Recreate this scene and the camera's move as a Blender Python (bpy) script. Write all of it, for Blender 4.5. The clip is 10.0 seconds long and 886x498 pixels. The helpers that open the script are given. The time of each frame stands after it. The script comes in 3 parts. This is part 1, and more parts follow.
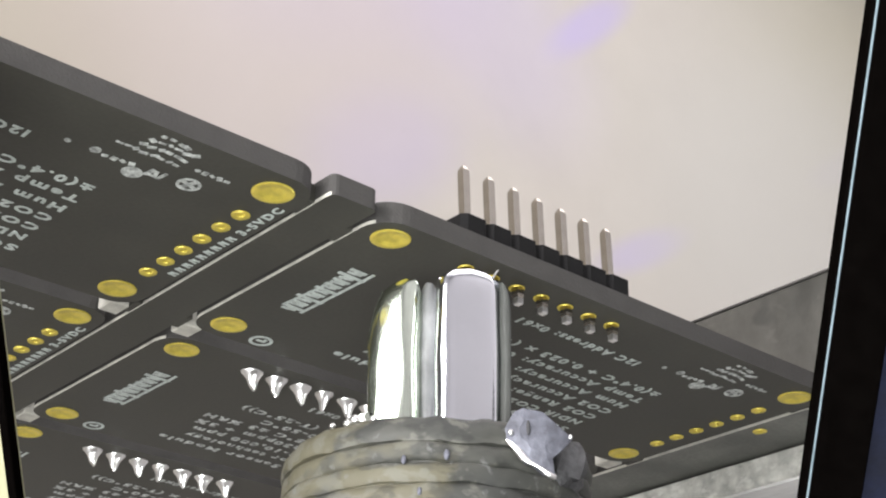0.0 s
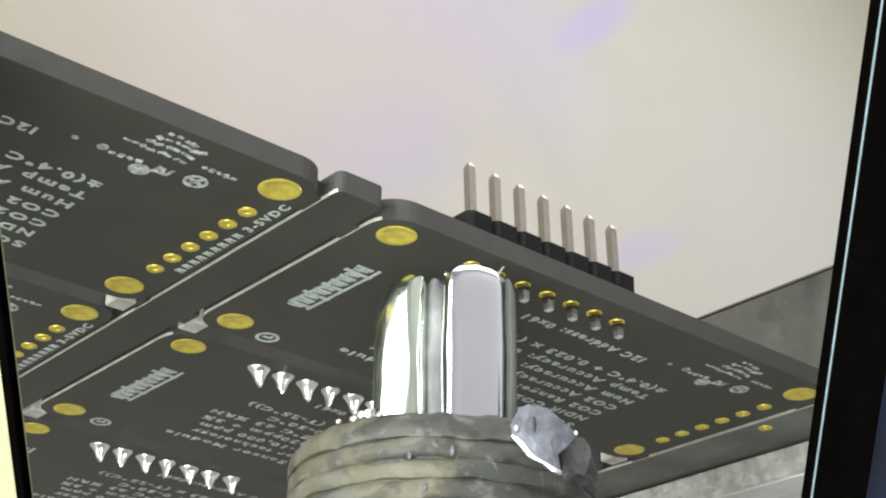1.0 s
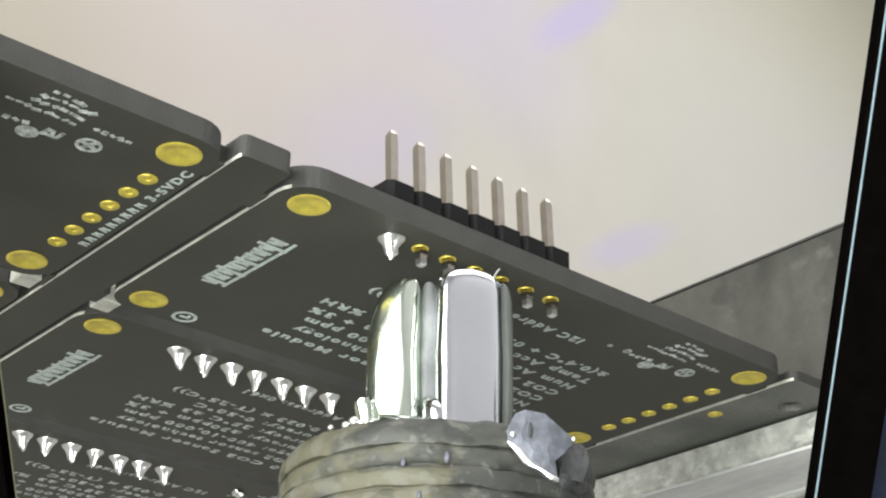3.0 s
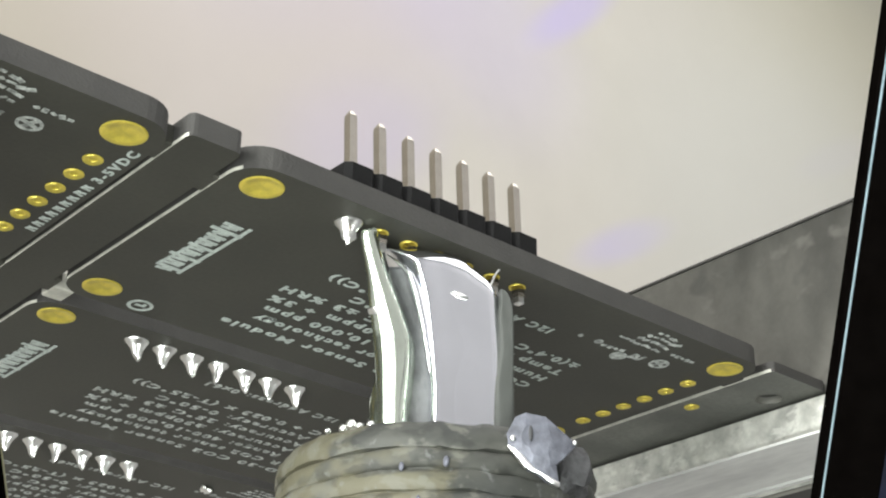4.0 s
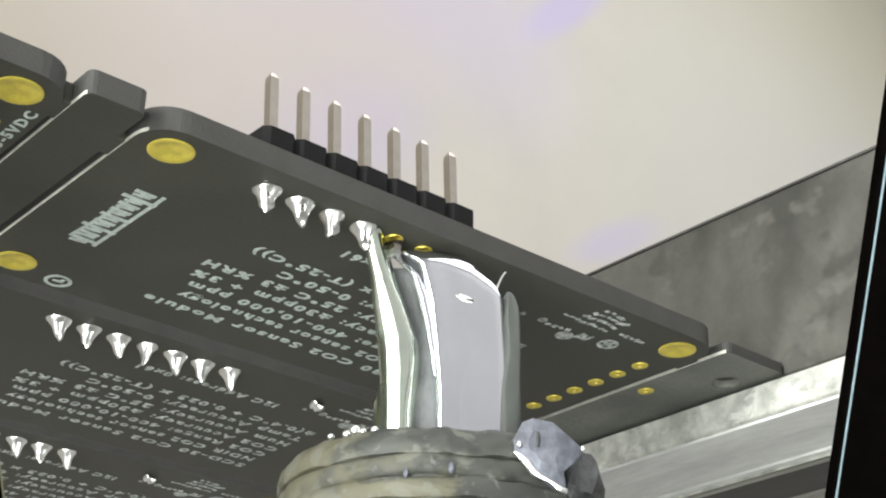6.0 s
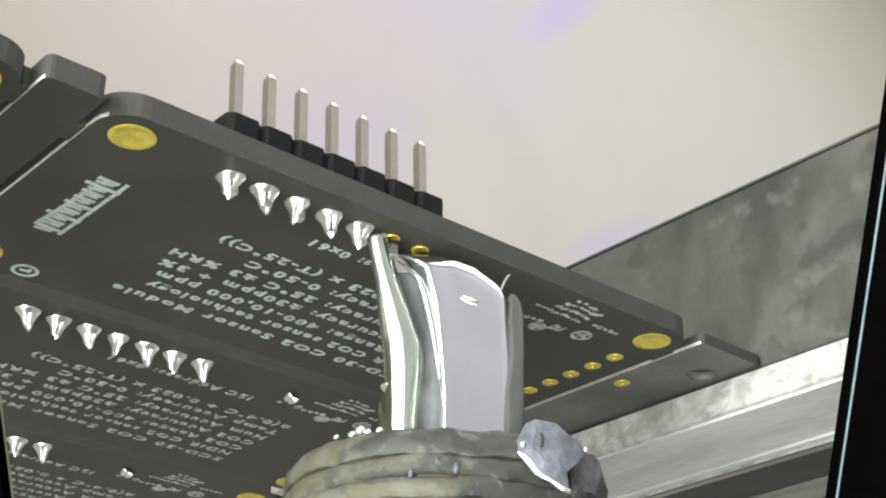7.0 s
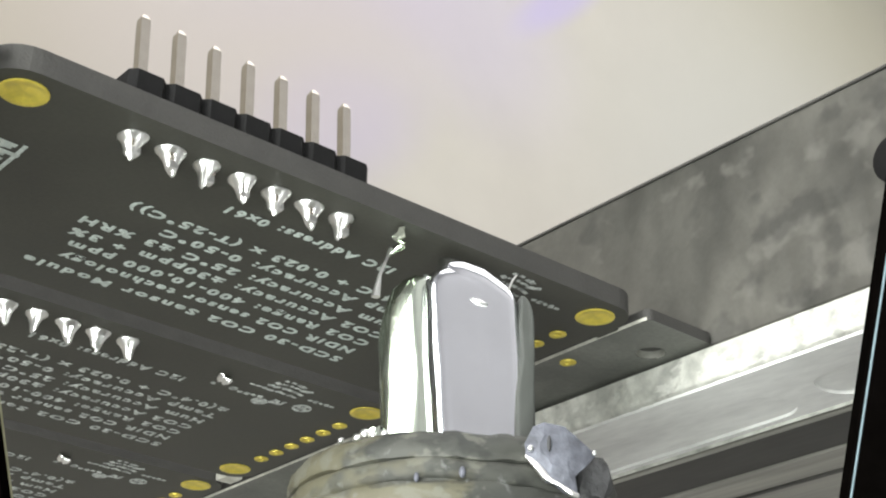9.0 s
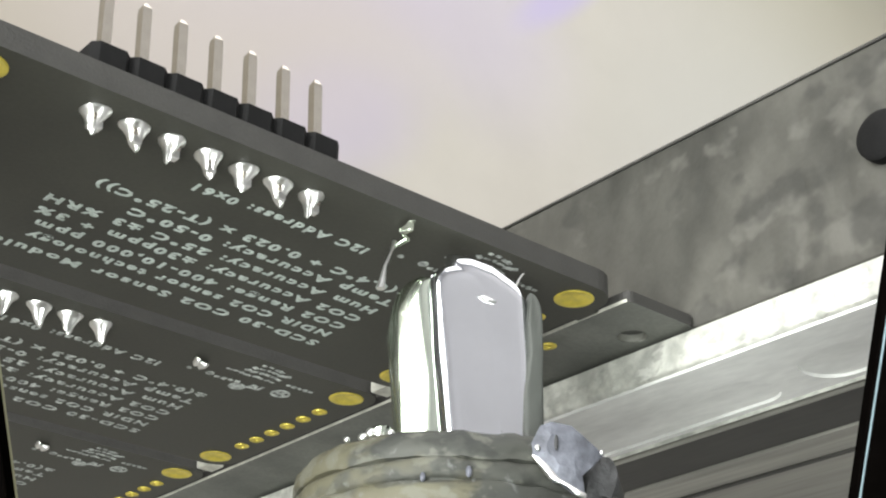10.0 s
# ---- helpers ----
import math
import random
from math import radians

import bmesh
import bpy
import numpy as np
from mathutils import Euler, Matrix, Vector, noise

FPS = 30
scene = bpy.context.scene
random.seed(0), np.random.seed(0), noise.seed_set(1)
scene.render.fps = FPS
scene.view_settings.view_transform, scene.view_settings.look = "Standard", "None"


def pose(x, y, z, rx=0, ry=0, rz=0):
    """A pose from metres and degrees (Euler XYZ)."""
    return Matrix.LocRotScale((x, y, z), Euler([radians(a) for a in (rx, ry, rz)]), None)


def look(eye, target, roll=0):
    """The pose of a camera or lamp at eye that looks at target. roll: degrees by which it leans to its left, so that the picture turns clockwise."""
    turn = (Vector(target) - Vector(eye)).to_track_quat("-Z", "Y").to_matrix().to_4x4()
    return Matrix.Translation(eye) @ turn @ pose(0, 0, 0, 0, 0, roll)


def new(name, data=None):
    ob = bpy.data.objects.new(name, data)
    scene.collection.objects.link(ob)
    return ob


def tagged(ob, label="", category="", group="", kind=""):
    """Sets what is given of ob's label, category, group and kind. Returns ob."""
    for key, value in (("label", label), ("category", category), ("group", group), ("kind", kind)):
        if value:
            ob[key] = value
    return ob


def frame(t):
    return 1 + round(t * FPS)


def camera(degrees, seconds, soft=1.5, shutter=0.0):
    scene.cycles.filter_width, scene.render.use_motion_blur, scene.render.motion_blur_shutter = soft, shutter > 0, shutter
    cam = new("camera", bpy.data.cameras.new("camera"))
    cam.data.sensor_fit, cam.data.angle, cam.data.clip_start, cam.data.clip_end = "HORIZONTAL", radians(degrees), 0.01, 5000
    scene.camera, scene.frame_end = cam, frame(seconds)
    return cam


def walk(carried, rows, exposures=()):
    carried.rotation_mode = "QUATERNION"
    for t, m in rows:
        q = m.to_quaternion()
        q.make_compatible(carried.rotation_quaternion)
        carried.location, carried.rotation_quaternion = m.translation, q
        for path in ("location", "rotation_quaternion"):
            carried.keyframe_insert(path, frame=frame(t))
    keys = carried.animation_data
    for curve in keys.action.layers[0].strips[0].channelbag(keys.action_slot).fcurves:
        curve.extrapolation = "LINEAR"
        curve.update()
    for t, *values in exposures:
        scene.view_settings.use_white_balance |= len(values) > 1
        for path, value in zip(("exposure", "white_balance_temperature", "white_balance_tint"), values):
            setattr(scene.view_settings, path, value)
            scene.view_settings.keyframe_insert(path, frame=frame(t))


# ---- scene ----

MM = 0.001
Z0 = 120.0          # underside of the circuit panel above the machine deck, mm


def at(x, y, z):
    """Millimetres from the first solder pin, on the panel's underside, to world metres."""
    return Vector((x * MM, y * MM, (z + Z0) * MM))


# ---- camera ----
cam = camera(32.34, 10.0, soft=2.1)
PATH = [
    (0.0, -65.952, -75.112, -48.415, 116.547, -0.835, -40.763),
    (0.5, -66.358, -75.590, -48.728, 116.461, -0.845, -40.743),
    (1.0, -66.109, -75.297, -48.536, 116.414, -0.931, -40.569),
    (1.5, -65.571, -74.665, -48.122, 116.414, -0.945, -40.542),
    (2.0, -65.419, -74.485, -48.004, 116.534, -0.855, -40.722),
    (2.5, -65.177, -74.200, -47.818, 116.478, -0.847, -40.738),
    (4.0, -63.963, -72.771, -46.882, 116.499, -0.823, -40.786),
    (4.5, -63.303, -71.995, -46.373, 116.500, -0.911, -40.611),
    (5.0, -62.780, -71.379, -45.969, 116.441, -0.892, -40.649),
    (5.5, -62.753, -71.347, -45.949, 116.496, -0.892, -40.648),
    (7.0, -63.483, -72.206, -46.511, 116.674, -0.982, -40.467),
    (7.5, -63.189, -71.860, -46.285, 116.619, -1.012, -40.409),
    (8.0, -62.530, -71.085, -45.777, 116.588, -0.990, -40.452),
    (8.5, -62.273, -70.782, -45.579, 116.617, -1.001, -40.431),
    (9.0, -62.644, -71.219, -45.865, 116.678, -1.091, -40.249),
    (9.5, -62.349, -70.871, -45.637, 116.743, -1.160, -40.112),
    (10.0, -62.366, -70.891, -45.650, 116.613, -1.200, -40.031),
]
walk(cam, [(t, pose(x * MM, y * MM, (z + Z0) * MM, rx, ry, rz)) for t, x, y, z, rx, ry, rz in PATH],
     [(0.0, 0.0, 6500, 18), (0.6, 0.0, 6500, 13), (1.2, 0.0, 6500, 10), (10.0, 0.0, 6500, 10)])

# the panel's slide along the pin row, mm: seconds, along, across, up
SLIDE = [
    (0.0, 0.05, 0.0, 0.0), (0.5, 0.06, 0.0, 0.0), (1.0, 0.08, 0.0, 0.0), (1.5, -1.61, 0.0, 0.0), (2.0, -3.23, 0.0, 0.0),
    (2.5, -5.02, 0.0, 0.0), (4.0, -10.42, -0.2, -0.1), (4.5, -12.15, -0.2, -0.1), (5.0, -13.8, -0.15, -0.05), (5.5, -15.52, -0.15, 0.0),
    (7.0, -20.3, -0.1, 0.0), (7.5, -22.03, -0.1, 0.0), (8.0, -23.79, -0.05, 0.0), (8.5, -25.6, -0.05, 0.0), (9.0, -27.3, -0.05, 0.0),
    (9.5, -29.1, -0.03, 0.0), (9.7, -29.85, -0.03, 0.0), (9.85, -30.05, -0.04, 0.15), (10.0, -30.15, -0.05, 0.46),
]


def slide_at(t):
    for (t0, *a), (t1, *b) in zip(SLIDE, SLIDE[1:]):
        if t <= t1:
            k = (t - t0) / (t1 - t0)
            return [p + (q - p) * k for p, q in zip(a, b)]
    return list(SLIDE[-1][1:])


# ---- light ----
world = bpy.data.worlds.new("world")
scene.world = world
world.use_nodes = True
world.node_tree.nodes["Background"].inputs[0].default_value = (0.8, 0.85, 1.0, 1)
world.node_tree.nodes["Background"].inputs[1].default_value = 0.05


def area(name, eye, target, sx, sy, watts, color, spread=180):
    lamp = bpy.data.lights.new(name, "AREA")
    lamp.shape, lamp.size, lamp.size_y = "RECTANGLE", sx * MM, sy * MM
    lamp.energy, lamp.color, lamp.spread = watts, color, radians(spread)
    ob = new(name, lamp)
    ob.matrix_world = look(at(*eye), at(*target))
    return ob


area("work_light", (-232, -62, 12), (5, 0, -5), 78, 230, 0.27, (0.98, 1.0, 0.97), 80)
# added unseen fill from low in front, brightens the undersides
area("underside_fill", (-140, -132, -108), (20, 8, 0), 130, 70, 0.66, (0.93, 1.0, 0.95))
area("ceiling_light", (110, -54, 505), (110, -54, 0), 800, 500, 3.05, (1.0, 0.985, 0.965))
scene.view_settings.exposure = 0.0


# ---- materials ----
def mat(name, color, rough=0.5, metal=0.0, scale=900.0, vary=0.12, bump=0.0, fine=4000.0, second=None, spec=0.5, stretch=(1, 1, 1), coat=0.0):
    """A Principled surface with colour and roughness variation at two sizes."""
    m = bpy.data.materials.new(name)
    m.use_nodes = True
    nt = m.node_tree
    n, l = nt.nodes, nt.links
    b = n["Principled BSDF"]
    b.inputs["Metallic"].default_value = metal
    b.inputs["Specular IOR Level"].default_value = spec
    b.inputs["Coat Weight"].default_value = coat
    tc = n.new("ShaderNodeTexCoord")
    mp = n.new("ShaderNodeMapping")
    mp.inputs["Scale"].default_value = stretch
    l.new(tc.outputs["Object"], mp.inputs["Vector"])
    big = n.new("ShaderNodeTexNoise")
    big.inputs["Scale"].default_value, big.inputs["Detail"].default_value = scale, 4
    small = n.new("ShaderNodeTexNoise")
    small.inputs["Scale"].default_value, small.inputs["Detail"].default_value = fine, 3
    l.new(mp.outputs[0], big.inputs["Vector"])
    l.new(mp.outputs[0], small.inputs["Vector"])
    ramp = n.new("ShaderNodeValToRGB")
    c2 = second or tuple(min(1, c * (1 + 2.2 * vary)) for c in color)
    c1 = color if second else tuple(c * (1 - 1.6 * vary) for c in color)
    ramp.color_ramp.elements[0].position, ramp.color_ramp.elements[0].color = 0.34, (*c1, 1)
    ramp.color_ramp.elements[1].position, ramp.color_ramp.elements[1].color = 0.68, (*c2, 1)
    l.new(big.outputs["Fac"], ramp.inputs["Fac"])
    mix = n.new("ShaderNodeMix")
    mix.data_type, mix.blend_type = "RGBA", "MULTIPLY"
    mix.inputs["Factor"].default_value = min(1.0, vary * 2.5)
    l.new(ramp.outputs["Color"], mix.inputs["A"])
    grey = n.new("ShaderNodeMapRange")
    grey.inputs["From Min"].default_value, grey.inputs["From Max"].default_value = 0.3, 0.7
    grey.inputs["To Min"].default_value, grey.inputs["To Max"].default_value = 0.65, 1.2
    l.new(small.outputs["Fac"], grey.inputs["Value"])
    l.new(grey.outputs[0], mix.inputs["B"])
    l.new(mix.outputs["Result"], b.inputs["Base Color"])
    rr = n.new("ShaderNodeMapRange")
    rr.inputs["To Min"].default_value, rr.inputs["To Max"].default_value = max(0.02, rough * 0.8), min(1, rough * 1.2)
    l.new(big.outputs["Fac"], rr.inputs["Value"])
    l.new(rr.outputs[0], b.inputs["Roughness"])
    if bump:
        bp = n.new("ShaderNodeBump")
        bp.inputs["Strength"].default_value, bp.inputs["Distance"].default_value = bump, 0.0002
        l.new(small.outputs["Fac"], bp.inputs["Height"])
        l.new(bp.outputs[0], b.inputs["Normal"])
    return m


MASK = mat("black solder mask", (0.047, 0.0462, 0.038), 0.5, vary=0.1, scale=120, fine=3000, bump=0.05, spec=0.35)
EDGE = mat("cut board edge", (0.044, 0.042, 0.039), 0.75, vary=0.07, scale=500, fine=5000, bump=0.3)
BARE = mat("bare fibreglass edge", (0.52, 0.51, 0.45), 0.7, vary=0.1, scale=700, fine=5000, bump=0.2)
# side rail's own paler mask, with the haze over it painted in
RAILMASK = mat("solder mask with painted haze", (0.14, 0.143, 0.128), 0.55, vary=0.16, scale=160, fine=2500, bump=0.1, spec=0.4)
FAINT = mat("dimmer white print", (0.43, 0.45, 0.43), 0.7, vary=0.3, scale=1500, fine=6000)
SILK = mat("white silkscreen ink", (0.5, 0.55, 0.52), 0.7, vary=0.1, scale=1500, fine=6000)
GOLD = mat("gold plating", (0.72, 0.59, 0.1), 0.45, metal=0.45, vary=0.08, scale=900, fine=5000, bump=0.1)
PLASTIC = mat("black header plastic", (0.009, 0.0088, 0.009), 0.7, vary=0.1, scale=600, fine=5000, bump=0.15, spec=0.15)
PIN = mat("tinned pin", (0.5, 0.46, 0.4), 0.2, metal=1.0, vary=0.03, scale=900, fine=5000)
SOLDER = mat("solid solder", (0.93, 0.93, 0.9), 0.33, metal=1.0, vary=0.04, scale=700, fine=2500, bump=0.15)
# mottled oxide film; its dark grey also paints the right flank's dim reflection
DIM_FILM = mat("oxide film with painted dim reflection", (0.06, 0.064, 0.058), 0.6, metal=0.0, vary=0.12, scale=350, fine=1100, bump=0.3, stretch=(1, 1, 0.4))
MOLTEN = mat("molten solder", (0.86, 0.87, 0.91), 0.13, metal=1.0, vary=0.015, scale=200, fine=900, bump=0.02)
# same solder; the lamp's cream reflection is painted into its colour
LAMP_TINT = mat("molten solder with painted lamp tint", (0.8, 0.87, 0.75), 0.15, metal=1.0, vary=0.02, scale=300, fine=1200, bump=0.05)
# mottled web; the dark reflection between the lobes is painted into its colour
WEB_DARK = mat("molten solder web with painted dark reflection", (0.16, 0.165, 0.165), 0.6, metal=0.2, vary=0.22, scale=420, fine=1100, bump=0.5, stretch=(1, 1, 0.6))
NOZZLE = mat("oxidised nozzle iron", (0.032, 0.034, 0.031), 0.65, metal=0.1, vary=0.14, scale=230, fine=900, bump=0.4, second=(0.06, 0.061, 0.052), stretch=(1, 1, 1.5))
DROSS = mat("solder dross", (0.125, 0.13, 0.155), 0.6, metal=0.3, vary=0.2, scale=500, fine=2000, bump=0.5)
DARKDROSS = mat("burnt dross", (0.06, 0.06, 0.062), 0.55, metal=0.3, vary=0.25, scale=600, fine=2500, bump=0.7)
WALLMETAL = mat("stained carrier wall", (0.062, 0.061, 0.054), 0.5, metal=0.35, vary=0.2, scale=120, fine=420, bump=1.0, second=(0.135, 0.13, 0.115), stretch=(1, 1, 0.7))
BRIGHT = mat("milled aluminium ledge", (0.52, 0.52, 0.475), 0.7, metal=0.0, vary=0.14, scale=620, fine=1100, bump=1.0)
PLATE = mat("grey carrier plate", (0.7, 0.7, 0.68), 0.62, metal=0.0, vary=0.1, scale=110, fine=1500, bump=0.15, stretch=(1, 0.3, 1))
GROOVE = mat("dark carrier groove", (0.05, 0.048, 0.044), 0.6, vary=0.2, scale=200, fine=1500, stretch=(1, 0.15, 1))
RAIL = mat("worn rail aluminium", (0.3, 0.295, 0.265), 0.5, metal=0.4, vary=0.22, scale=260, fine=1500, bump=0.2, stretch=(1, 0.05, 1))
BEZEL = mat("matt black monitor plastic", (0.0022, 0.0018, 0.0016), 0.85, vary=0.1, scale=800, fine=5000, bump=0.05, spec=0.0)
BEVEL = mat("bevel with painted blue reflection", (0.24, 0.32, 0.36), 0.3, vary=0.06, scale=500, fine=3000)
CREAM = mat("cream wall paint", (0.5, 0.49, 0.31), 0.8, vary=0.04, scale=60, fine=900)
NAVY = mat("navy cloth", (0.008, 0.012, 0.035), 0.9, vary=0.2, scale=300, fine=3000, bump=0.3)
ENCLOSURE = mat("off-white machine enamel", (0.79, 0.8, 0.83), 0.6, vary=0.05, scale=9, fine=60)


def soft_tint(m, colour, spots):
    """Soft long patches of another colour in a wall's paint, smears and painted light falloff: (x, z, half length, half
    width, slope in degrees).
    """
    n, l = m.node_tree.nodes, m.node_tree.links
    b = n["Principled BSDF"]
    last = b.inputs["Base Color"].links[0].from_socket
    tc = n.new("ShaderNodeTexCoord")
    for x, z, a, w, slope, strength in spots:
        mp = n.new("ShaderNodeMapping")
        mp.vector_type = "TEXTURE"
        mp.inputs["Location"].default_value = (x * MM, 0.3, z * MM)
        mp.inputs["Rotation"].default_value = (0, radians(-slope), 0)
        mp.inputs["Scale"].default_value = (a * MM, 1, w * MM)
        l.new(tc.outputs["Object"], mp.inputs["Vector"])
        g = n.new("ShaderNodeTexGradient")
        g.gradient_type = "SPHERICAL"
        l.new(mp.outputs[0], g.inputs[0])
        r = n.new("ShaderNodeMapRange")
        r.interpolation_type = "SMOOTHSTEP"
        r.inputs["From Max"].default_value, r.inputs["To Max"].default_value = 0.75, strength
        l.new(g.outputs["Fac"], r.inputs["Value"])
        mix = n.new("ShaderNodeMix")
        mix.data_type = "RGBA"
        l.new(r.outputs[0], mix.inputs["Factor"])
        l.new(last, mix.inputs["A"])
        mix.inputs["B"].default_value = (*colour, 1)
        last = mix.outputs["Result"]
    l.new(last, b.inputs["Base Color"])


def flecks(m, colour, scale, least, strength, drift=(0, 0, 0)):
    """Scattered stains, chips and painted light in another colour; scale along x, y and z; drift: the way in which they
    grow denser.
    """
    n, l = m.node_tree.nodes, m.node_tree.links
    b = n["Principled BSDF"]
    last = b.inputs["Base Color"].links[0].from_socket
    tc, tex, r, mix = n.new("ShaderNodeTexCoord"), n.new("ShaderNodeTexNoise"), n.new("ShaderNodeMapRange"), n.new("ShaderNodeMix")
    mp = n.new("ShaderNodeMapping")
    mp.inputs["Scale"].default_value = scale
    tex.inputs["Scale"].default_value, tex.inputs["Detail"].default_value = 1.0, 3
    l.new(tc.outputs["Object"], mp.inputs["Vector"])
    l.new(mp.outputs[0], tex.inputs["Vector"])
    dot, add = n.new("ShaderNodeVectorMath"), n.new("ShaderNodeMath")
    dot.operation = "DOT_PRODUCT"
    dot.inputs[1].default_value = drift
    l.new(tc.outputs["Object"], dot.inputs[0])
    l.new(tex.outputs["Fac"], add.inputs[0])
    l.new(dot.outputs["Value"], add.inputs[1])
    l.new(add.outputs[0], r.inputs["Value"])
    r.inputs["From Min"].default_value, r.inputs["From Max"].default_value, r.inputs["To Max"].default_value = least, least + 0.07, strength
    mix.data_type = "RGBA"
    l.new(r.outputs[0], mix.inputs["Factor"])
    l.new(last, mix.inputs["A"])
    mix.inputs["B"].default_value = (*colour, 1)
    l.new(mix.outputs["Result"], b.inputs["Base Color"])


flecks(WALLMETAL, (0.19, 0.183, 0.165), (260, 190, 240), 0.58, 0.45)
flecks(WALLMETAL, (0.042, 0.042, 0.039), (150, 170, 200), 0.56, 0.5)
flecks(BRIGHT, (0.7, 0.7, 0.65), (1100, 600, 1100), 0.56, 0.6)
flecks(BRIGHT, (0.22, 0.22, 0.2), (900, 520, 900), 0.6, 0.45)
# khaki flux stain and painted light: drift makes the left paler, right darker
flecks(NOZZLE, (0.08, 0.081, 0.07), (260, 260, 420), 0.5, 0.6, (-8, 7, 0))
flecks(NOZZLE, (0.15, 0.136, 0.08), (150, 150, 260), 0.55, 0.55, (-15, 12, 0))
flecks(NOZZLE, (0.15, 0.15, 0.125), (620, 620, 900), 0.56, 0.5, (-8, 7, 0))
flecks(NOZZLE, (0.02, 0.021, 0.019), (450, 450, 800), 0.55, 0.5, (2, -2, 0))
flecks(NOZZLE, (0.16, 0.165, 0.16), (1100, 1100, 900), 0.64, 0.6)

BACK = mat("off-white enamel with lilac smears and painted falloff", (0.645, 0.612, 0.545), 0.6, vary=0.03, scale=7, fine=45)
soft_tint(BACK, (0.56, 0.49, 0.85), [(335, 334, 50, 13, 45, 0.6), (362, 234, 46, 11, 31, 0.5), (520, 335, 55, 12, 33, 0.4), (225, 232, 60, 34, 35, 0.35), (200, 300, 110, 60, 20, 0.3), (275, 310, 70, 90, 60, 0.28)])
# light falloff painted in: left corner darker and yellower, right side paler
soft_tint(BACK, (0.5, 0.46, 0.33), [(75, 212, 100, 85, 25, 0.75)])
soft_tint(BACK, (0.68, 0.65, 0.5), [(560, 400, 200, 110, 20, 0.7)])
soft_tint(BACK, (0.63, 0.56, 0.535), [(170, 262, 150, 95, 30, 0.6)])
soft_tint(BACK, (0.7, 0.695, 0.635), [(470, 290, 180, 140, 30, 0.75)])
# unseen deck, made pale to bounce ceiling light onto the undersides
FLOOR = mat("pale deck for bounced light", (0.42, 0.42, 0.41), 0.5, metal=0.2, vary=0.1, scale=40, fine=400)
DECK = mat("dark machine deck", (0.06, 0.06, 0.058), 0.5, metal=0.4, vary=0.2, scale=40, fine=400)


# ---- mesh helpers ----
def part(name, bm, material, parent=None, label="", smooth=False):
    """Links a bmesh drawn in millimetres as one mesh object."""
    bmesh.ops.scale(bm, vec=(MM, MM, MM), verts=bm.verts)
    me = bpy.data.meshes.new(name)
    bm.to_mesh(me)
    bm.free()
    me.materials.append(material)
    if smooth:
        me.polygons.foreach_set("use_smooth", [True] * len(me.polygons))
        me.set_sharp_from_angle(angle=radians(40))
    ob = new(name, me)
    if parent:
        ob.parent = parent
    if label:
        tagged(ob, label)
    return ob


def shared(name, me, parent, x=0, y=0, z=0, rx=0, ry=0, rz=0):
    ob = new(name, me)
    ob.parent = parent
    ob.matrix_basis = pose(x * MM, y * MM, z * MM, rx, ry, rz)
    return ob


def thing(name, x, y, z, label, category, group=""):
    ob = new(name)
    ob.empty_display_size = 0.002
    ob.location = at(x, y, z)
    return tagged(ob, label, category, group)


def box(bm, x0, x1, y0, y1, z0, z1, bevel=0.0, seg=1):
    r = bmesh.ops.create_cube(bm, size=1)
    bmesh.ops.scale(bm, vec=(x1 - x0, y1 - y0, z1 - z0), verts=r["verts"])
    bmesh.ops.translate(bm, vec=((x0 + x1) / 2, (y0 + y1) / 2, (z0 + z1) / 2), verts=r["verts"])
    if bevel:
        edges = list({e for v in r["verts"] for e in v.link_edges})
        bmesh.ops.bevel(bm, geom=edges, offset=bevel, segments=seg, affect="EDGES", profile=0.5)
    return bm


def loft(bm, rings, cap0=True, cap1=True):
    """Joins closed rings of points, one after the other, into a skin."""
    rows = [[bm.verts.new(p) for p in ring] for ring in rings]
    for a, b in zip(rows, rows[1:]):
        n = len(a)
        for i in range(n):
            bm.faces.new((a[i], a[(i + 1) % n], b[(i + 1) % n], b[i]))
    if cap0:
        bm.faces.new(list(reversed(rows[0])))
    if cap1:
        bm.faces.new(rows[-1])
    bmesh.ops.recalc_face_normals(bm, faces=bm.faces)
    return bm


def ring(r, z, n=20, x=0.0, y=0.0, start=0.0):
    return [(x + r * math.cos(start + 2 * math.pi * i / n), y + r * math.sin(start + 2 * math.pi * i / n), z) for i in range(n)]


def turned(bm, profile, n=20, x=0.0, y=0.0, caps=True):
    """A turned body from (radius, z) pairs."""
    return loft(bm, [ring(r, z, n, x, y) for r, z in profile], caps, caps)


def rounded(x0, x1, y0, y1, r, n=6):
    out = []
    for cx, cy, a in ((x1 - r, y1 - r, 0), (x0 + r, y1 - r, 90), (x0 + r, y0 + r, 180), (x1 - r, y0 + r, 270)):
        out += [(cx + r * math.cos(radians(a + 90 * i / n)), cy + r * math.sin(radians(a + 90 * i / n))) for i in range(n + 1)]
    return out


def plate(outline, holes, z0, z1):
    """A flat plate with real holes through it."""
    bm = bmesh.new()
    edges = []
    for loop in [outline] + holes:
        vs = [bm.verts.new((x, y, z0)) for x, y in loop]
        edges += [bm.edges.new((vs[i], vs[(i + 1) % len(vs)])) for i in range(len(vs))]
    bmesh.ops.triangle_fill(bm, use_beauty=True, use_dissolve=False, edges=edges)
    res = bmesh.ops.extrude_face_region(bm, geom=list(bm.faces))
    top = [g for g in res["geom"] if isinstance(g, bmesh.types.BMVert)]
    bmesh.ops.translate(bm, vec=(0, 0, z1 - z0), verts=top)
    bmesh.ops.recalc_face_normals(bm, faces=bm.faces)
    return bm


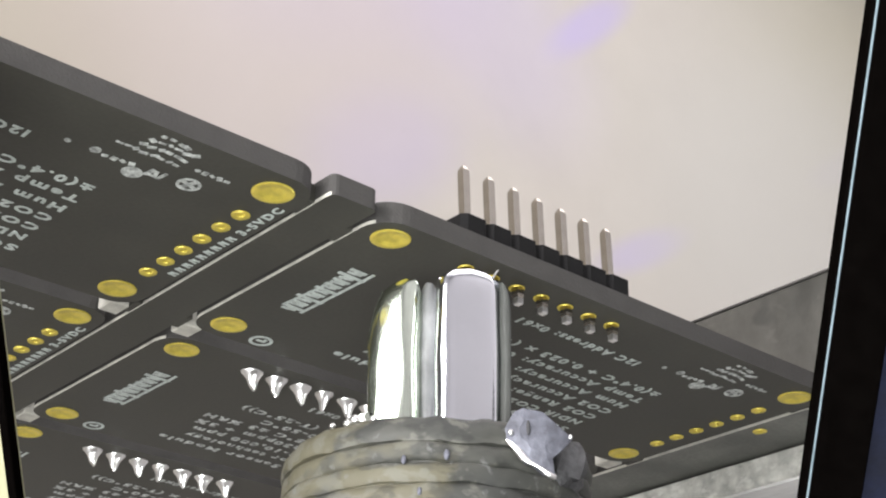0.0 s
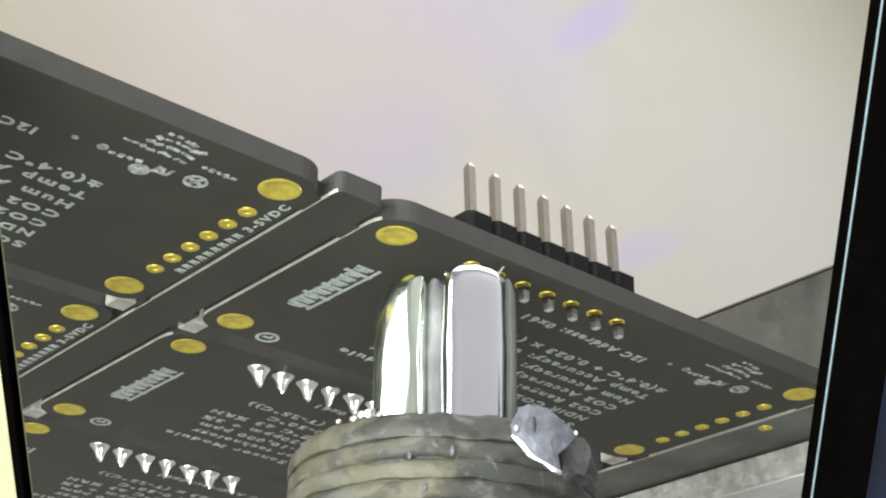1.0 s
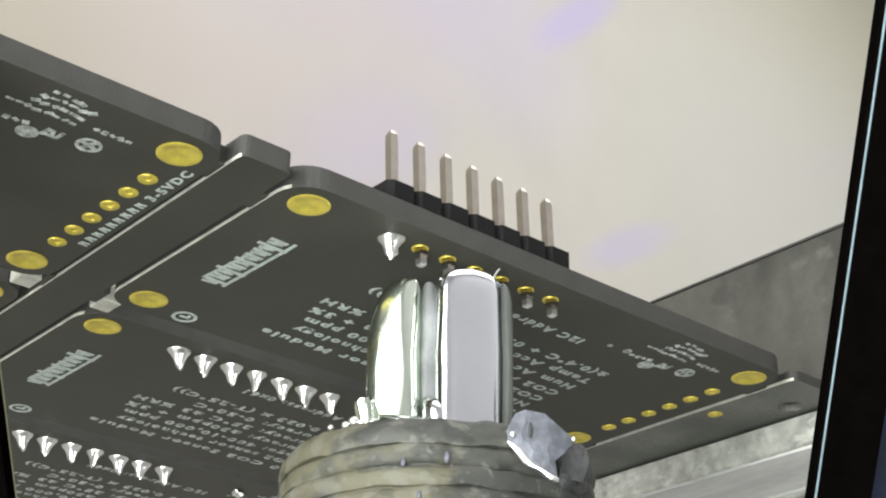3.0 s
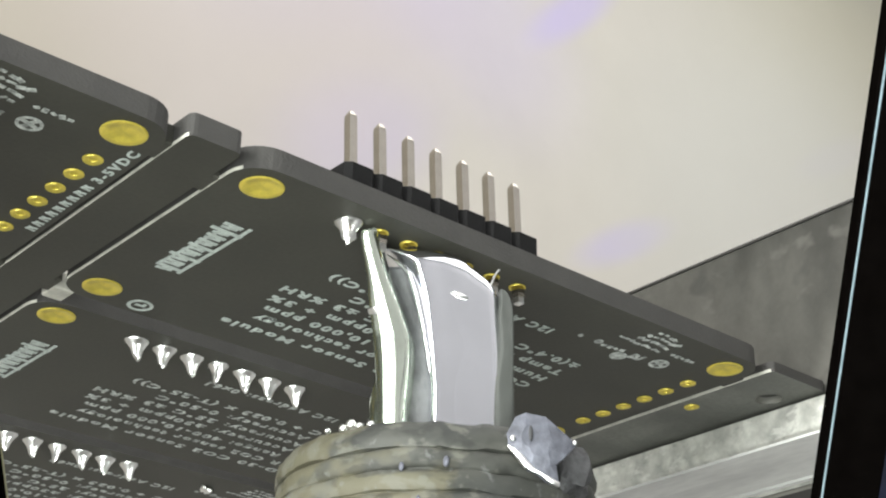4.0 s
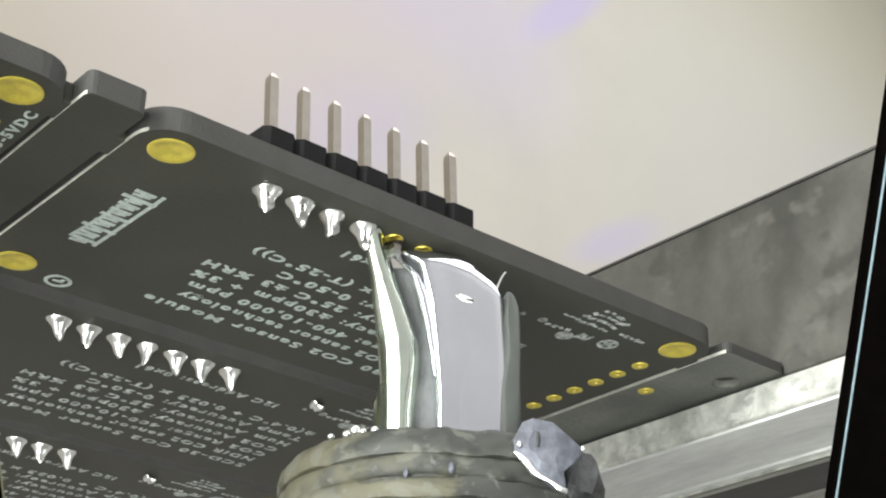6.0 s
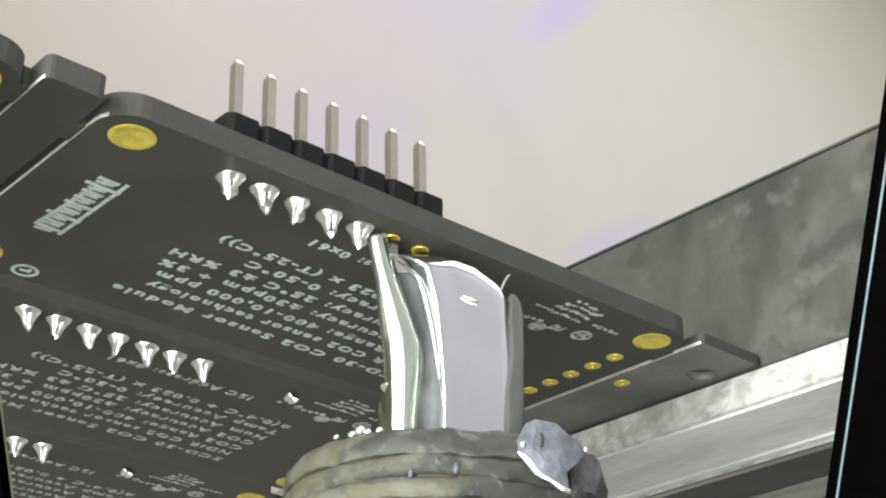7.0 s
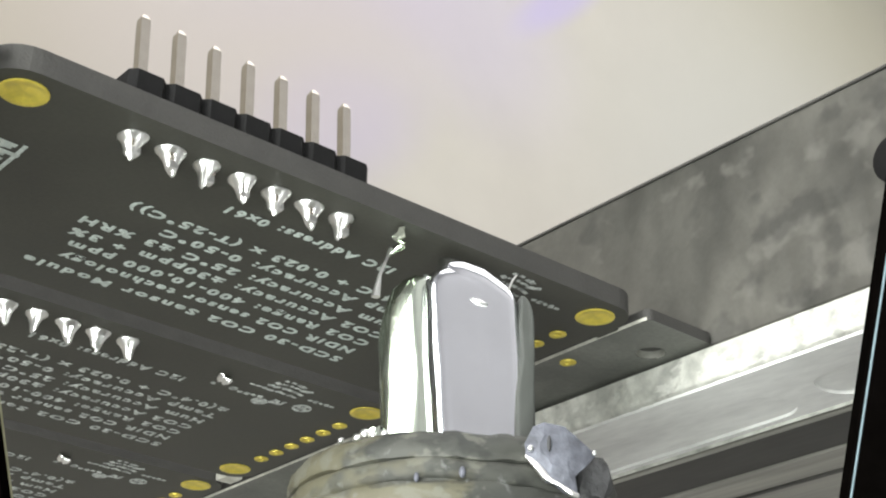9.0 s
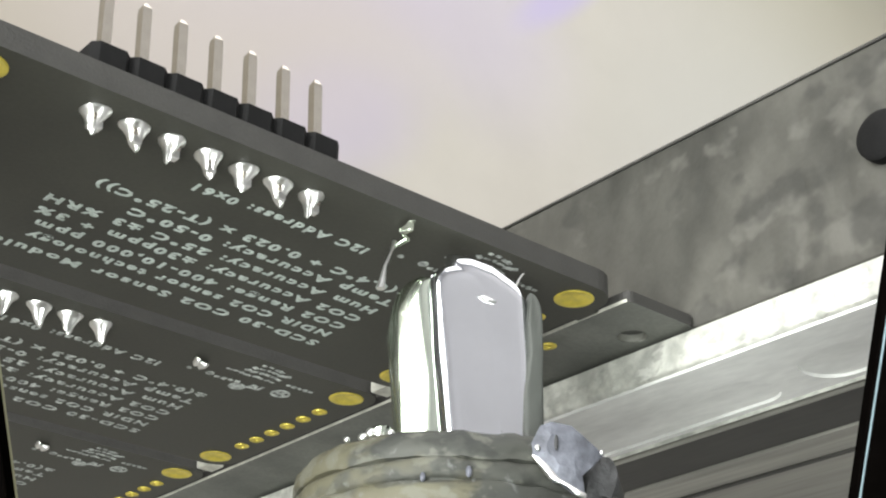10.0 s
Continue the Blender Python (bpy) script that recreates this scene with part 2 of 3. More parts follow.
def circle(x, y, r, n=16):
    return [(x + r * math.cos(2 * math.pi * i / n), y + r * math.sin(2 * math.pi * i / n)) for i in range(n)]


def edged(ob, material):
    """Gives the upright faces of a plate a cut-edge material, with a thin pale lower strip on the left faces that
    paints their lit edge line.
    """
    bm = bmesh.new()
    bm.from_mesh(ob.data)
    bmesh.ops.bisect_plane(bm, geom=[*bm.verts, *bm.edges, *bm.faces], plane_co=(0, 0, 0.26 * MM), plane_no=(0, 0, 1))
    bm.to_mesh(ob.data)
    bm.free()
    ob.data.materials.append(material)
    ob.data.materials.append(BARE)
    for p in ob.data.polygons:
        if abs(p.normal.z) < 0.5:
            p.material_index = 2 if p.normal.x < -0.9 and p.center.z < 0.26 * MM else 1
    return ob


# ---- structure: the closed machine around the work ----
def slab(name, x0, x1, y0, y1, z0, z1, material, label):
    ob = part(name, box(bmesh.new(), x0, x1, y0, y1, z0, z1), material)
    ob.location = at(0, 0, 0)
    return tagged(ob, label, "wall", kind="structure")


slab("floor", -520, 760, -420, 340, -130, -120, FLOOR, "unseen deck under the solder pot, pale to bounce light up")
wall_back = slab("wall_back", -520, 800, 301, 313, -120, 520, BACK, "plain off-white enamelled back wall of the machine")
slab("wall_front", -520, 760, -420, -408, -120, 520, ENCLOSURE, "plain off-white enamelled front wall of the machine")
slab("wall_left", -520, -508, -408, 300, -120, 520, ENCLOSURE, "plain off-white enamelled side wall of the machine")
slab("wall_right", 748, 760, -408, 300, -120, 520, ENCLOSURE, "plain off-white enamelled side wall of the machine")
slab("ceiling", -520, 760, -420, 312, 520, 530, ENCLOSURE, "plain off-white enamelled machine ceiling")

# ---- circuit panel ----
BOARD_X0, BOARD_X1, BOARD_Y0, BOARD_Y1 = -9.6, 40.84, -2.35, 22.8
PITCH_X, PITCH_Y = -55.35, 27.25
THICK = 1.6
LINES = [
    ("SCD-30 CO2 Sensor Module", 29.5, 18.85, 27.0), ("NDIR CO2 sensor technology", 29.2, 16.8, 25.0), ("CO2 Range: 400-10,000 ppm", 29.2, 14.9, 25.4),
    ("CO2 Accuracy: \u00b130ppm + 3%", 29.2, 13.0, 26.2), ("Hum Accuracy: 25\u00b0C \u00b13 %RH", 29.2, 11.1, 26.4), ("Temp Accuracy: 0-50\u00b0C", 29.2, 9.2, 21.6),
    ("\u00b1(0.4\u00b0C + 0.023 x (T-25\u00b0C))", 29.2, 7.3, 25.0), ("I2C Address: 0x61", 22.65, 3.6, 13.5),
]


def text_mesh(body, width, tall=1.0):
    """Lettering that reads from below, its start at the origin, so many mm long."""
    cu = bpy.data.curves.new("silk_text", "FONT")
    cu.body, cu.size, cu.space_character, cu.extrude, cu.offset, cu.resolution_u = body, 1.42, 1.3, 0.015, 0.05, 2
    tmp = bpy.data.objects.new("silk_text", cu)
    scene.collection.objects.link(tmp)
    bpy.context.view_layer.update()
    me = bpy.data.meshes.new_from_object(tmp.evaluated_get(bpy.context.evaluated_depsgraph_get()))
    bpy.data.objects.remove(tmp)
    xs = [v.co.x for v in me.vertices]
    k = width / (max(xs) - min(xs))
    for v in me.vertices:
        v.co = (v.co.x * k * MM, v.co.y * tall * MM, v.co.z * MM)
    me.materials.append(SILK)
    return me


def simple_mesh(name, bm, material, smooth=False):
    ob = part(name, bm, material, smooth=smooth)
    me = ob.data
    bpy.data.objects.remove(ob)
    return me


TEXTS = [(text_mesh(s, w, 0.92), x, y) for s, x, y, w in LINES]
# dimmer copies paint the fade of print on the farther boards
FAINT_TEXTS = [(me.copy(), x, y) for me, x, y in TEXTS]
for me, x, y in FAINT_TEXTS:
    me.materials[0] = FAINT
VDC = text_mesh("3-5VDC", 5.0, 0.72)


def pad_mesh(r, hole):
    bm = bmesh.new()
    rows = [ring(r, 0.0, 24), ring(r, -0.05, 24), ring(r * 0.95, -0.09, 24), ring(hole, -0.05, 24), ring(hole * 0.9, 0.03, 24), ring(hole * 0.5, 0.07, 24)]
    loft(bm, [[(x, y, z - (0.05 * noise.noise(Vector((2 * x, 2 * y, r))) if q > 1 else 0)) for x, y, z in row] for q, row in enumerate(rows)], False, True)
    return simple_mesh("pad", bm, GOLD, True)


BIG_PAD, SMALL_PAD, PIN_PAD = pad_mesh(1.46, 1.02), pad_mesh(0.66, 0.3), pad_mesh(0.62, 0.48)


def joint_mesh(seed):
    """A concave cone of solder round a pin's end, with a crease down one side."""
    rnd = random.Random(seed)
    bm = bmesh.new()
    prof = ((0.86, 0.03), (0.83, -0.1), (0.66, -0.32), (0.47, -0.66), (0.37, -0.98), (0.31, -1.25), (0.23, -1.42), (0.09, -1.5))
    lean, crease = rnd.uniform(-0.14, 0.14), rnd.uniform(-2.15, -1.75)
    rows = []
    for r, z in prof:
        row = []
        for i in range(26):
            a = 2 * math.pi * i / 26 - math.pi
            d = (a - crease + math.pi) % (2 * math.pi) - math.pi
            k = 1 + 0.14 * math.cos(2 * a + 0.6 + seed) - 0.42 * math.exp(-(d / 0.3) ** 2)
            k = max(k, 0.98) if z > -0.15 else k
            row.append((lean * -z + r * k * math.cos(a), r * k * math.sin(a), z * (1 + 0.12 * math.cos(a + seed))))
        rows.append(row)
    loft(bm, rows)
    return simple_mesh("solder_joint", bm, SOLDER, True)


JOINTS = [joint_mesh(s) for s in range(4)]


def blob_mesh():
    bm = bmesh.new()
    loft(bm, [[(-0.75 + 1.5 * k + r * 0.2 * math.cos(a), r * math.cos(a) * 0.9 + 0.35 * math.sin(3 * k), -max(0.0, r * (0.5 + 0.5 * math.sin(a)))) for a in [2 * math.pi * i / 12 for i in range(12)]]
              for k, r in ((0, 0.15), (0.15, 0.5), (0.35, 0.55), (0.55, 0.32), (0.75, 0.6), (0.9, 0.5), (1, 0.15))])
    return simple_mesh("solder_blob", bm, SOLDER, True)


BLOB = blob_mesh()


def bars(spec):
    """Plain printed marks: boxes (x, y, half length, half width, turn)."""
    bm = bmesh.new()
    for x, y, a, b, turn in spec:
        c, s = math.cos(radians(turn)), math.sin(radians(turn))
        vs = [bm.verts.new((x + c * u * a - s * v * b, y + s * u * a + c * v * b, w)) for w in (-0.045, -0.015) for u, v in ((-1, -1), (1, -1), (1, 1), (-1, 1))]
        for f in ((3, 2, 1, 0), (4, 5, 6, 7), (0, 1, 5, 4), (1, 2, 6, 5), (2, 3, 7, 6), (3, 0, 4, 7)):
            bm.faces.new([vs[i] for i in f])
    return bm


def discs(spec):
    bm = bmesh.new()
    for x, y, r in spec:
        loft(bm, [ring(r, -0.015, 16, x, y), ring(r, -0.045, 16, x, y)])
    return bm


strokes = random.Random(4)
LOGO_BARS = [(-4.2, 10.0, 0.14, 4.6, 0), (-5.9, 10.5, 0.12, 3.6, 4)]
for i in range(9):
    y, tall = 5.75 + 1.04 * i, strokes.choice((0.75, 0.95, 1.25))
    LOGO_BARS += [(-5.6 + tall * 0.3, y, tall, 0.19, 3), (-5.4, y + 0.44, 0.62, 0.17, -6), (-5.2 + strokes.uniform(-0.5, 0.5), y + 0.25, 0.17, 0.4, 0)]
LOGO = simple_mesh("maker_mark", bars(LOGO_BARS), SILK)
def cross_mark():
    """A printed disc with four round gaps, as a ring, a hub and four spokes."""
    bm = bmesh.new()
    loft(bm, [ring(0.85, -0.015, 22), ring(0.85, -0.045, 22), ring(0.62, -0.045, 22), ring(0.62, -0.015, 22)], False, False)
    for turn in (20, 110):
        c, d = math.cos(radians(turn)), math.sin(radians(turn))
        vs = [bm.verts.new((c * u * 0.66 - d * v * 0.17, d * u * 0.66 + c * v * 0.17, w)) for w in (-0.045, -0.015) for u, v in ((-1, -1), (1, -1), (1, 1), (-1, 1))]
        for q in ((3, 2, 1, 0), (4, 5, 6, 7), (0, 1, 5, 4), (1, 2, 6, 5), (2, 3, 7, 6), (3, 0, 4, 7)):
            bm.faces.new([vs[k] for k in q])
    bmesh.ops.translate(bm, vec=(33.55, 2.85, 0), verts=bm.verts)
    return bm


MARKS = [simple_mesh("approval_mark", cross_mark(), FAINT)]
MARKS += [simple_mesh("approval_mark", discs([q]), FAINT) for q in ((29.9, 3.9, 0.72), (26.7, 2.9, 0.38), (24.8, 3.0, 0.24))]
MARKS.append(simple_mesh("approval_mark", bars([(30.75, 3.1, 0.16, 0.5, 12), (31.2, 3.1, 0.14, 0.42, -14), (31.65, 3.05, 0.13, 0.5, 8), (31.1, 3.4, 0.5, 0.12, 6)]), FAINT))
MARKS.append(simple_mesh("printed_code", bars([(27.5 + 0.62 * k, 3.15 - 0.06 * k, 0.22, 0.16 + 0.08 * (k % 2), 25 * (k % 3) - 20) for k in range(4)]), FAINT))
MARKS.append(simple_mesh("printed_code", bars([(33.0 + 0.55 * k, 0.85, 0.2, 0.14 + 0.1 * (k % 2), 30 * (k % 3) - 30) for k in range(5)]), FAINT))
blots = random.Random(7)
for row, (x0, y0, count) in enumerate(((27.4, 1.15, 8), (28.6, 0.25, 6), (28.9, -0.6, 6), (29.2, -1.3, 4))):
    spots = [(x0 + 0.6 * k + blots.uniform(-0.1, 0.1), y0 + blots.uniform(-0.15, 0.15), blots.uniform(0.14, 0.32), blots.uniform(0.1, 0.2), blots.uniform(-50, 50)) for k in range(count)]
    MARKS.append(simple_mesh("printed_code", bars(spots), FAINT))

SUPPLY_BAR = simple_mesh("supply_bar", bars([(0, 0.2, 0.36, 0.1, 8), (0.1, -0.12, 0.26, 0.1, -14), (-0.2, 0.02, 0.1, 0.26, 0)]), SILK)


def ring_mark():
    bm = bmesh.new()
    loft(bm, [ring(1.0, -0.015, 20), ring(1.0, -0.045, 20), ring(0.72, -0.045, 20), ring(0.72, -0.015, 20)], False, False)
    box(bm, -0.4, 0.4, -0.14, 0.14, -0.045, -0.015)
    box(bm, 0.1, 0.36, -0.45, 0.1, -0.045, -0.015)
    return simple_mesh("ring_mark", bm, SILK)


RING_MARK = ring_mark()
HOLES = [(-7.04, 0.0), (-7.04, 20.32), (38.3, 0.0), (38.3, 20.32)]
SMALL_HOLES = [(38.5, 4.1 + 2.42 * i) for i in range(6)]
PIN_X = [2.54 * i for i in range(7)]


def circuit_board(panel, ox, oy, soldered, lettered=True):
    """One small sensor board of the panel, with its plated holes and print, its first pin at (ox, oy)."""
    bm = plate(rounded(BOARD_X0, BOARD_X1, BOARD_Y0, BOARD_Y1, 2.4),
               [circle(x, y, 1.08) for x, y in HOLES] + [circle(x, y, 0.31, 10) for x, y in SMALL_HOLES] + [circle(x, 0, 0.5, 10) for x in PIN_X], 0, THICK)
    board = edged(part("board", bm, MASK, panel, "matt black circuit board with gold holes and white print"), EDGE)
    board.matrix_basis = pose(ox * MM, oy * MM, 0)
    for x, y in HOLES:
        shared("mounting_pad", BIG_PAD, board, x, y, -0.01)
    for x, y in SMALL_HOLES:
        shared("test_pad", SMALL_PAD, board, x, y, -0.01)
    for x in PIN_X:
        shared("pin_pad", PIN_PAD, board, x, 0, -0.01)
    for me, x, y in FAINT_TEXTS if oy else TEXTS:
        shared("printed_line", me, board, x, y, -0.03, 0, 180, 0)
    shared("maker_mark", LOGO, board)
    for me in MARKS:
        mark = shared(me.name.split(".")[0], me, board)
        if "code" in me.name:
            tagged(mark, kind="stuff")
    shared("ring_mark", RING_MARK, board, -3.3, 21.3)
    if ox < 0:
        shared("supply_text", VDC, board, 40.4, 6.6, -0.03, 0, 180, 90)
    for i in range(9 if ox < 0 else 0):
        shared("supply_bar", SUPPLY_BAR, board, 40.05, 7.6 + 0.95 * i, 0, 0, 0, 8 * (i % 2))
    if soldered:
        for i, x in enumerate(PIN_X):
            shared("solder_joint", JOINTS[i % 4], board, x, 0.1, -0.06, 0, 0, 12 * (i % 3))
    if soldered and ox == 0:
        shared("solder_blob", BLOB, board, 24.7, 0.9, -0.05, 0, 0, 20)
    return board


# pale wall and dark cap paint the hole's lit crescent and its shade
HOLE_WALL = simple_mesh("hole_wall", loft(bmesh.new(), [ring(1.13, 0.02, 20), ring(1.1, 0.6, 20)], False, True), RAIL, True)
HOLE_WALL.materials.append(GROOVE)
HOLE_WALL.polygons[len(HOLE_WALL.polygons) - 1].material_index = 1
panel = thing("circuit_panel", 0, 0, 0, "panel of black sensor circuit boards with gold plated holes", "circuit board")
for col in (0, 1):
    for row in (0, 1, 2):
        b = circuit_board(panel, col * PITCH_X, row * PITCH_Y, row > 0 or col > 0)
for name, x0, x1, y0 in (("centre_rail", -14.05, -10.25, -2.6), ("side_rail", 41.45, 48.5, -2.4)):
    holes = [circle(42.9, 7.5, 0.45, 12), circle(46.3, 1.9, 1.15, 18), circle(46.3, 62, 1.15, 18)] if name == "side_rail" else []
    r = edged(part(name, plate(rounded(x0, x1, y0, 80, 0.5, 3), holes, 0, 0.9 if holes else THICK), RAILMASK if holes else MASK, panel, "black waste rail of the board panel"), EDGE)
    if holes:
        shared("fiducial_pad", SMALL_PAD, r, 42.9, 7.5, -0.01)
        for y in (1.9, 62):
            shared("hole_wall", HOLE_WALL, r, 46.3, y, 0)
for row in (0, 1):
    for x0, x1 in ((-9.6, -7.9), (-16.2, -14.5), (39, 40.8)):
        y0 = BOARD_Y1 + row * PITCH_Y
        bm = box(bmesh.new(), x0, x1, y0, y0 + 2.1, 0.06, 1.5, 0.1)
        part("breakaway_tab", bm, BARE, panel, "pale snapped fibreglass tab")
for x0, x1, y0 in ((-10.3, -9.55, 21.6), (-14.65, -14.0, 21.6), (-10.3, -9.55, 1.0), (-14.65, -14.0, -0.6), (40.8, 41.5, 0.6), (40.8, 41.5, 20.6)):
    part("breakaway_tab", box(bmesh.new(), x0, x1, y0, y0 + 2.2, 0.06, 1.5, 0.1), MASK, panel)

# ---- pin header on the nearest board ----
header = thing("pin_header", 0, 0, THICK, "black seven-way pin header with tinned pins on the board", "pin header")
bm = bmesh.new()
loft(bm, [[(u, v, z) for u, v in ((-1.27, -0.8), (-0.85, -1.22), (0.85, -1.22), (1.27, -0.8), (1.27, 0.8), (0.85, 1.22), (-0.85, 1.22), (-1.27, 0.8))] for z in (0.0, 2.15)])
cell_me = simple_mesh("housing_cell", bm, PLASTIC)
bm = bmesh.new()
loft(bm, [[(s * u, s * v, z) for u, v in ((-1, -1), (1, -1), (1, 1), (-1, 1))] for s, z in ((0.2, -2.95), (0.27, -2.85), (0.27, -2.4), (0.32, -2.1), (0.32, 6.1), (0.3, 6.45), (0.13, 6.78))])
pin_me = simple_mesh("pin", bm, PIN)
# brighter metal on the lower tips paints the light they catch
pin_me.materials.append(SOLDER)
for f in pin_me.polygons:
    f.material_index = 1 if f.center.z < -2.38 * MM else 0
for i in range(7):
    shared("pin", pin_me, header, 2.54 * i, 0, 0, 0, -2.9, 0)
    shared("housing_cell", cell_me, header, 2.54 * i, 0, 0)

# ---- fresh joints, drawn out of the wave one after the other ----
fresh = []
for i in range(7):
    ob = new("solder_joint", JOINTS[(i * 3 + 1) % 4])
    tagged(ob, "bright fresh solder cone round a header pin", "solder joint", "fresh joints along the header")
    fresh.append(ob)

splash = new("solder_splash")
tagged(splash, "thin bright splash of solder under the board edge", "solder splash")
bm = bmesh.new()
loft(bm, [[(x + r * math.cos(a), y + r * 0.8 * math.sin(a), z + r * 0.5 * math.sin(a)) for a in [2 * math.pi * i / 10 for i in range(10)]]
          for x, y, z, r in ((-1.5, 0.2, -0.2, 0.08), (-1.2, 0.3, -0.25, 0.22), (-0.6, 0.1, -0.3, 0.34), (0.0, 0.3, -0.35, 0.26), (0.4, -0.2, -0.35, 0.3), (0.8, -0.5, -0.4, 0.2), (1.2, -0.1, -0.6, 0.24), (1.4, 0.3, -1.0, 0.12))])
part("drip", bm, LAMP_TINT, splash, "", True)
bm = bmesh.new()
loft(bm, [[(x + r * math.cos(a), y + r * math.sin(a), z) for a in [2 * math.pi * i / 8 for i in range(8)]] for x, y, z, r in ((1.2, 0.2, -0.5, 0.16), (1.0, 0.5, -1.4, 0.1), (1.1, 0.9, -2.6, 0.12), (1.2, 1.1, -4.2, 0.3))])
part("thread", bm, SOLDER, splash, "", True)

# ---- carrier that holds the panel's edge ----
carrier = thing("board_carrier", 48, 0, 0, "grey aluminium board carrier with stained wall, bright ledge and slots", "carrier")
Y0, Y1 = -48, 110


def strip(name, x0, x1, z0, z1, material, label="", bevel=0.15, y0=Y0, y1=Y1):
    bm = box(bmesh.new(), x0 - 48, x1 - 48, y0, y1, z0, z1, bevel)
    return part(name, bm, material, carrier, label)


strip("side_wall", 48.6, 51.6, 0.02, 16.4, WALLMETAL, "dark stained upright wall")
strip("top_edge", 48.52, 51.68, 16.42, 16.66, GROOVE, "thin dark top edge", 0.05)
rows = []
for i in range(420):
    y = Y0 + (Y1 - Y0) * i / 419
    row = []
    for x, z in [(0.14, -0.3 - 0.28 * q) for q in range(9)] + [(0.24, -2.8), (0.5, -2.95), (4.0, -2.95), (4.0, -0.3)]:
        k = 0.14 * noise.noise(Vector((x, y * 1.1, z * 1.4))) + 0.08 * noise.noise(Vector((x + 5, y * 2.2, z * 2.6))) if x < 1 else 0
        row.append((x + k, y, z + 0.6 * k))
    rows.append(row)
part("ledge", loft(bmesh.new(), rows), BRIGHT, carrier, "bright rough milled ledge", True)
slots = [rounded(4.6, 9.9, -4.0, 46, 2.6, 10), rounded(4.6, 9.9, -46, -7.0, 2.6, 10), rounded(4.6, 9.9, 52, 104, 2.6, 8)]
part("base_plate", plate([(0.6, Y0), (10.55, Y0), (10.55, Y1), (0.6, Y1)], slots, -3.22, -2.96), PLATE, carrier, "grey slotted base plate")
strip("slot_floor", 52.05, 58.5, -2.94, -2.0, PLATE)
strip("lip", 58.58, 58.95, -3.4, -1.0, BRIGHT, "thin bright lip")
strip("groove", 58.97, 59.5, -3.0, -1.0, GROOVE, "dark groove")
strip("inner_bead", 59.52, 60.1, -3.4, -1.0, RAIL)
strip("dark_channel", 60.12, 66.2, -3.3, -1.0, GROOVE, "dark brown band")
strip("outer_rail", 66.22, 96.0, -3.45, 0.0, RAIL, "worn aluminium outer rail with long scratches")
strip("outer_bead", 70.5, 71.2, -3.6, -3.4, GROOVE)
bm = turned(bmesh.new(), ((1.9, -0.02), (1.9, -0.9), (1.6, -1.1)), 24)
bmesh.ops.rotate(bm, cent=(0, 0, 0), matrix=Matrix.Rotation(radians(90), 3, "Y"), verts=bm.verts)
bmesh.ops.translate(bm, vec=(0.6, -20.4, 8.4), verts=bm.verts)
part("wall_plug", bm, PLASTIC, carrier, "dark round plug in the wall", True)

# ---- solder nozzle and molten solder ----
AX, AY = -2.4, 0.0
RT = Vector((0.757, -0.653, 0))      # across the view
FW = Vector((0.653, 0.757, 0))       # away from the eye
nozzle = thing("solder_nozzle", AX, AY, -118, "lumpy oxidised ring nozzle, olive grey, over the solder pot", "nozzle")


def rough_ring(prof, seed, rough=1.0):
    bm = bmesh.new()
    rows = []
    for r, z in prof:
        row = []
        for i in range(120):
            a = 2 * math.pi * i / 120
            c, d = math.cos(a), math.sin(a)
            k = rough if z > -40 else 0.0
            rr = r + k * (0.13 * noise.noise(Vector((4.4 * c + seed, 4.4 * d, z * 0.7))) + 0.13 * noise.noise(Vector((17 * c, 17 * d + seed, z * 1.5))))
            row.append((rr * c, rr * d, z + 118 + k * 0.2 * noise.noise(Vector((6 * c, 5 * d, 7.7 + seed)))))
        rows.append(row)
    return loft(bm, rows, False, False)


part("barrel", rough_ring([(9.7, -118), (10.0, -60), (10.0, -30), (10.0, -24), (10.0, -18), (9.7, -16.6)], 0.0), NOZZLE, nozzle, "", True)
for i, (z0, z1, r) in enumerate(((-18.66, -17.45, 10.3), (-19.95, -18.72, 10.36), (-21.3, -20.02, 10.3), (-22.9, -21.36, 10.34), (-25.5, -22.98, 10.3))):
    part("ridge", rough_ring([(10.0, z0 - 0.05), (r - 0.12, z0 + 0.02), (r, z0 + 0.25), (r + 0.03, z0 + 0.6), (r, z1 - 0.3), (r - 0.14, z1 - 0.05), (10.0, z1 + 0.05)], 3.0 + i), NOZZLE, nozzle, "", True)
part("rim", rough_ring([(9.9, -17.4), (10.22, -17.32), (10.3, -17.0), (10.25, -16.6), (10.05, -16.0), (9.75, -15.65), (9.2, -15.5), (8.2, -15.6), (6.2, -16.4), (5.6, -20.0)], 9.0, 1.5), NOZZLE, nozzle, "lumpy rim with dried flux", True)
pot = thing("solder_pot", AX, AY, -120, "dark round solder pot under the nozzle", "solder pot")
part("pot_body", turned(bmesh.new(), ((40, 0), (42, 2), (42, 40), (40, 42), (30, 42), (12, 44), (11, 46)), 40), DECK, pot, "", True)


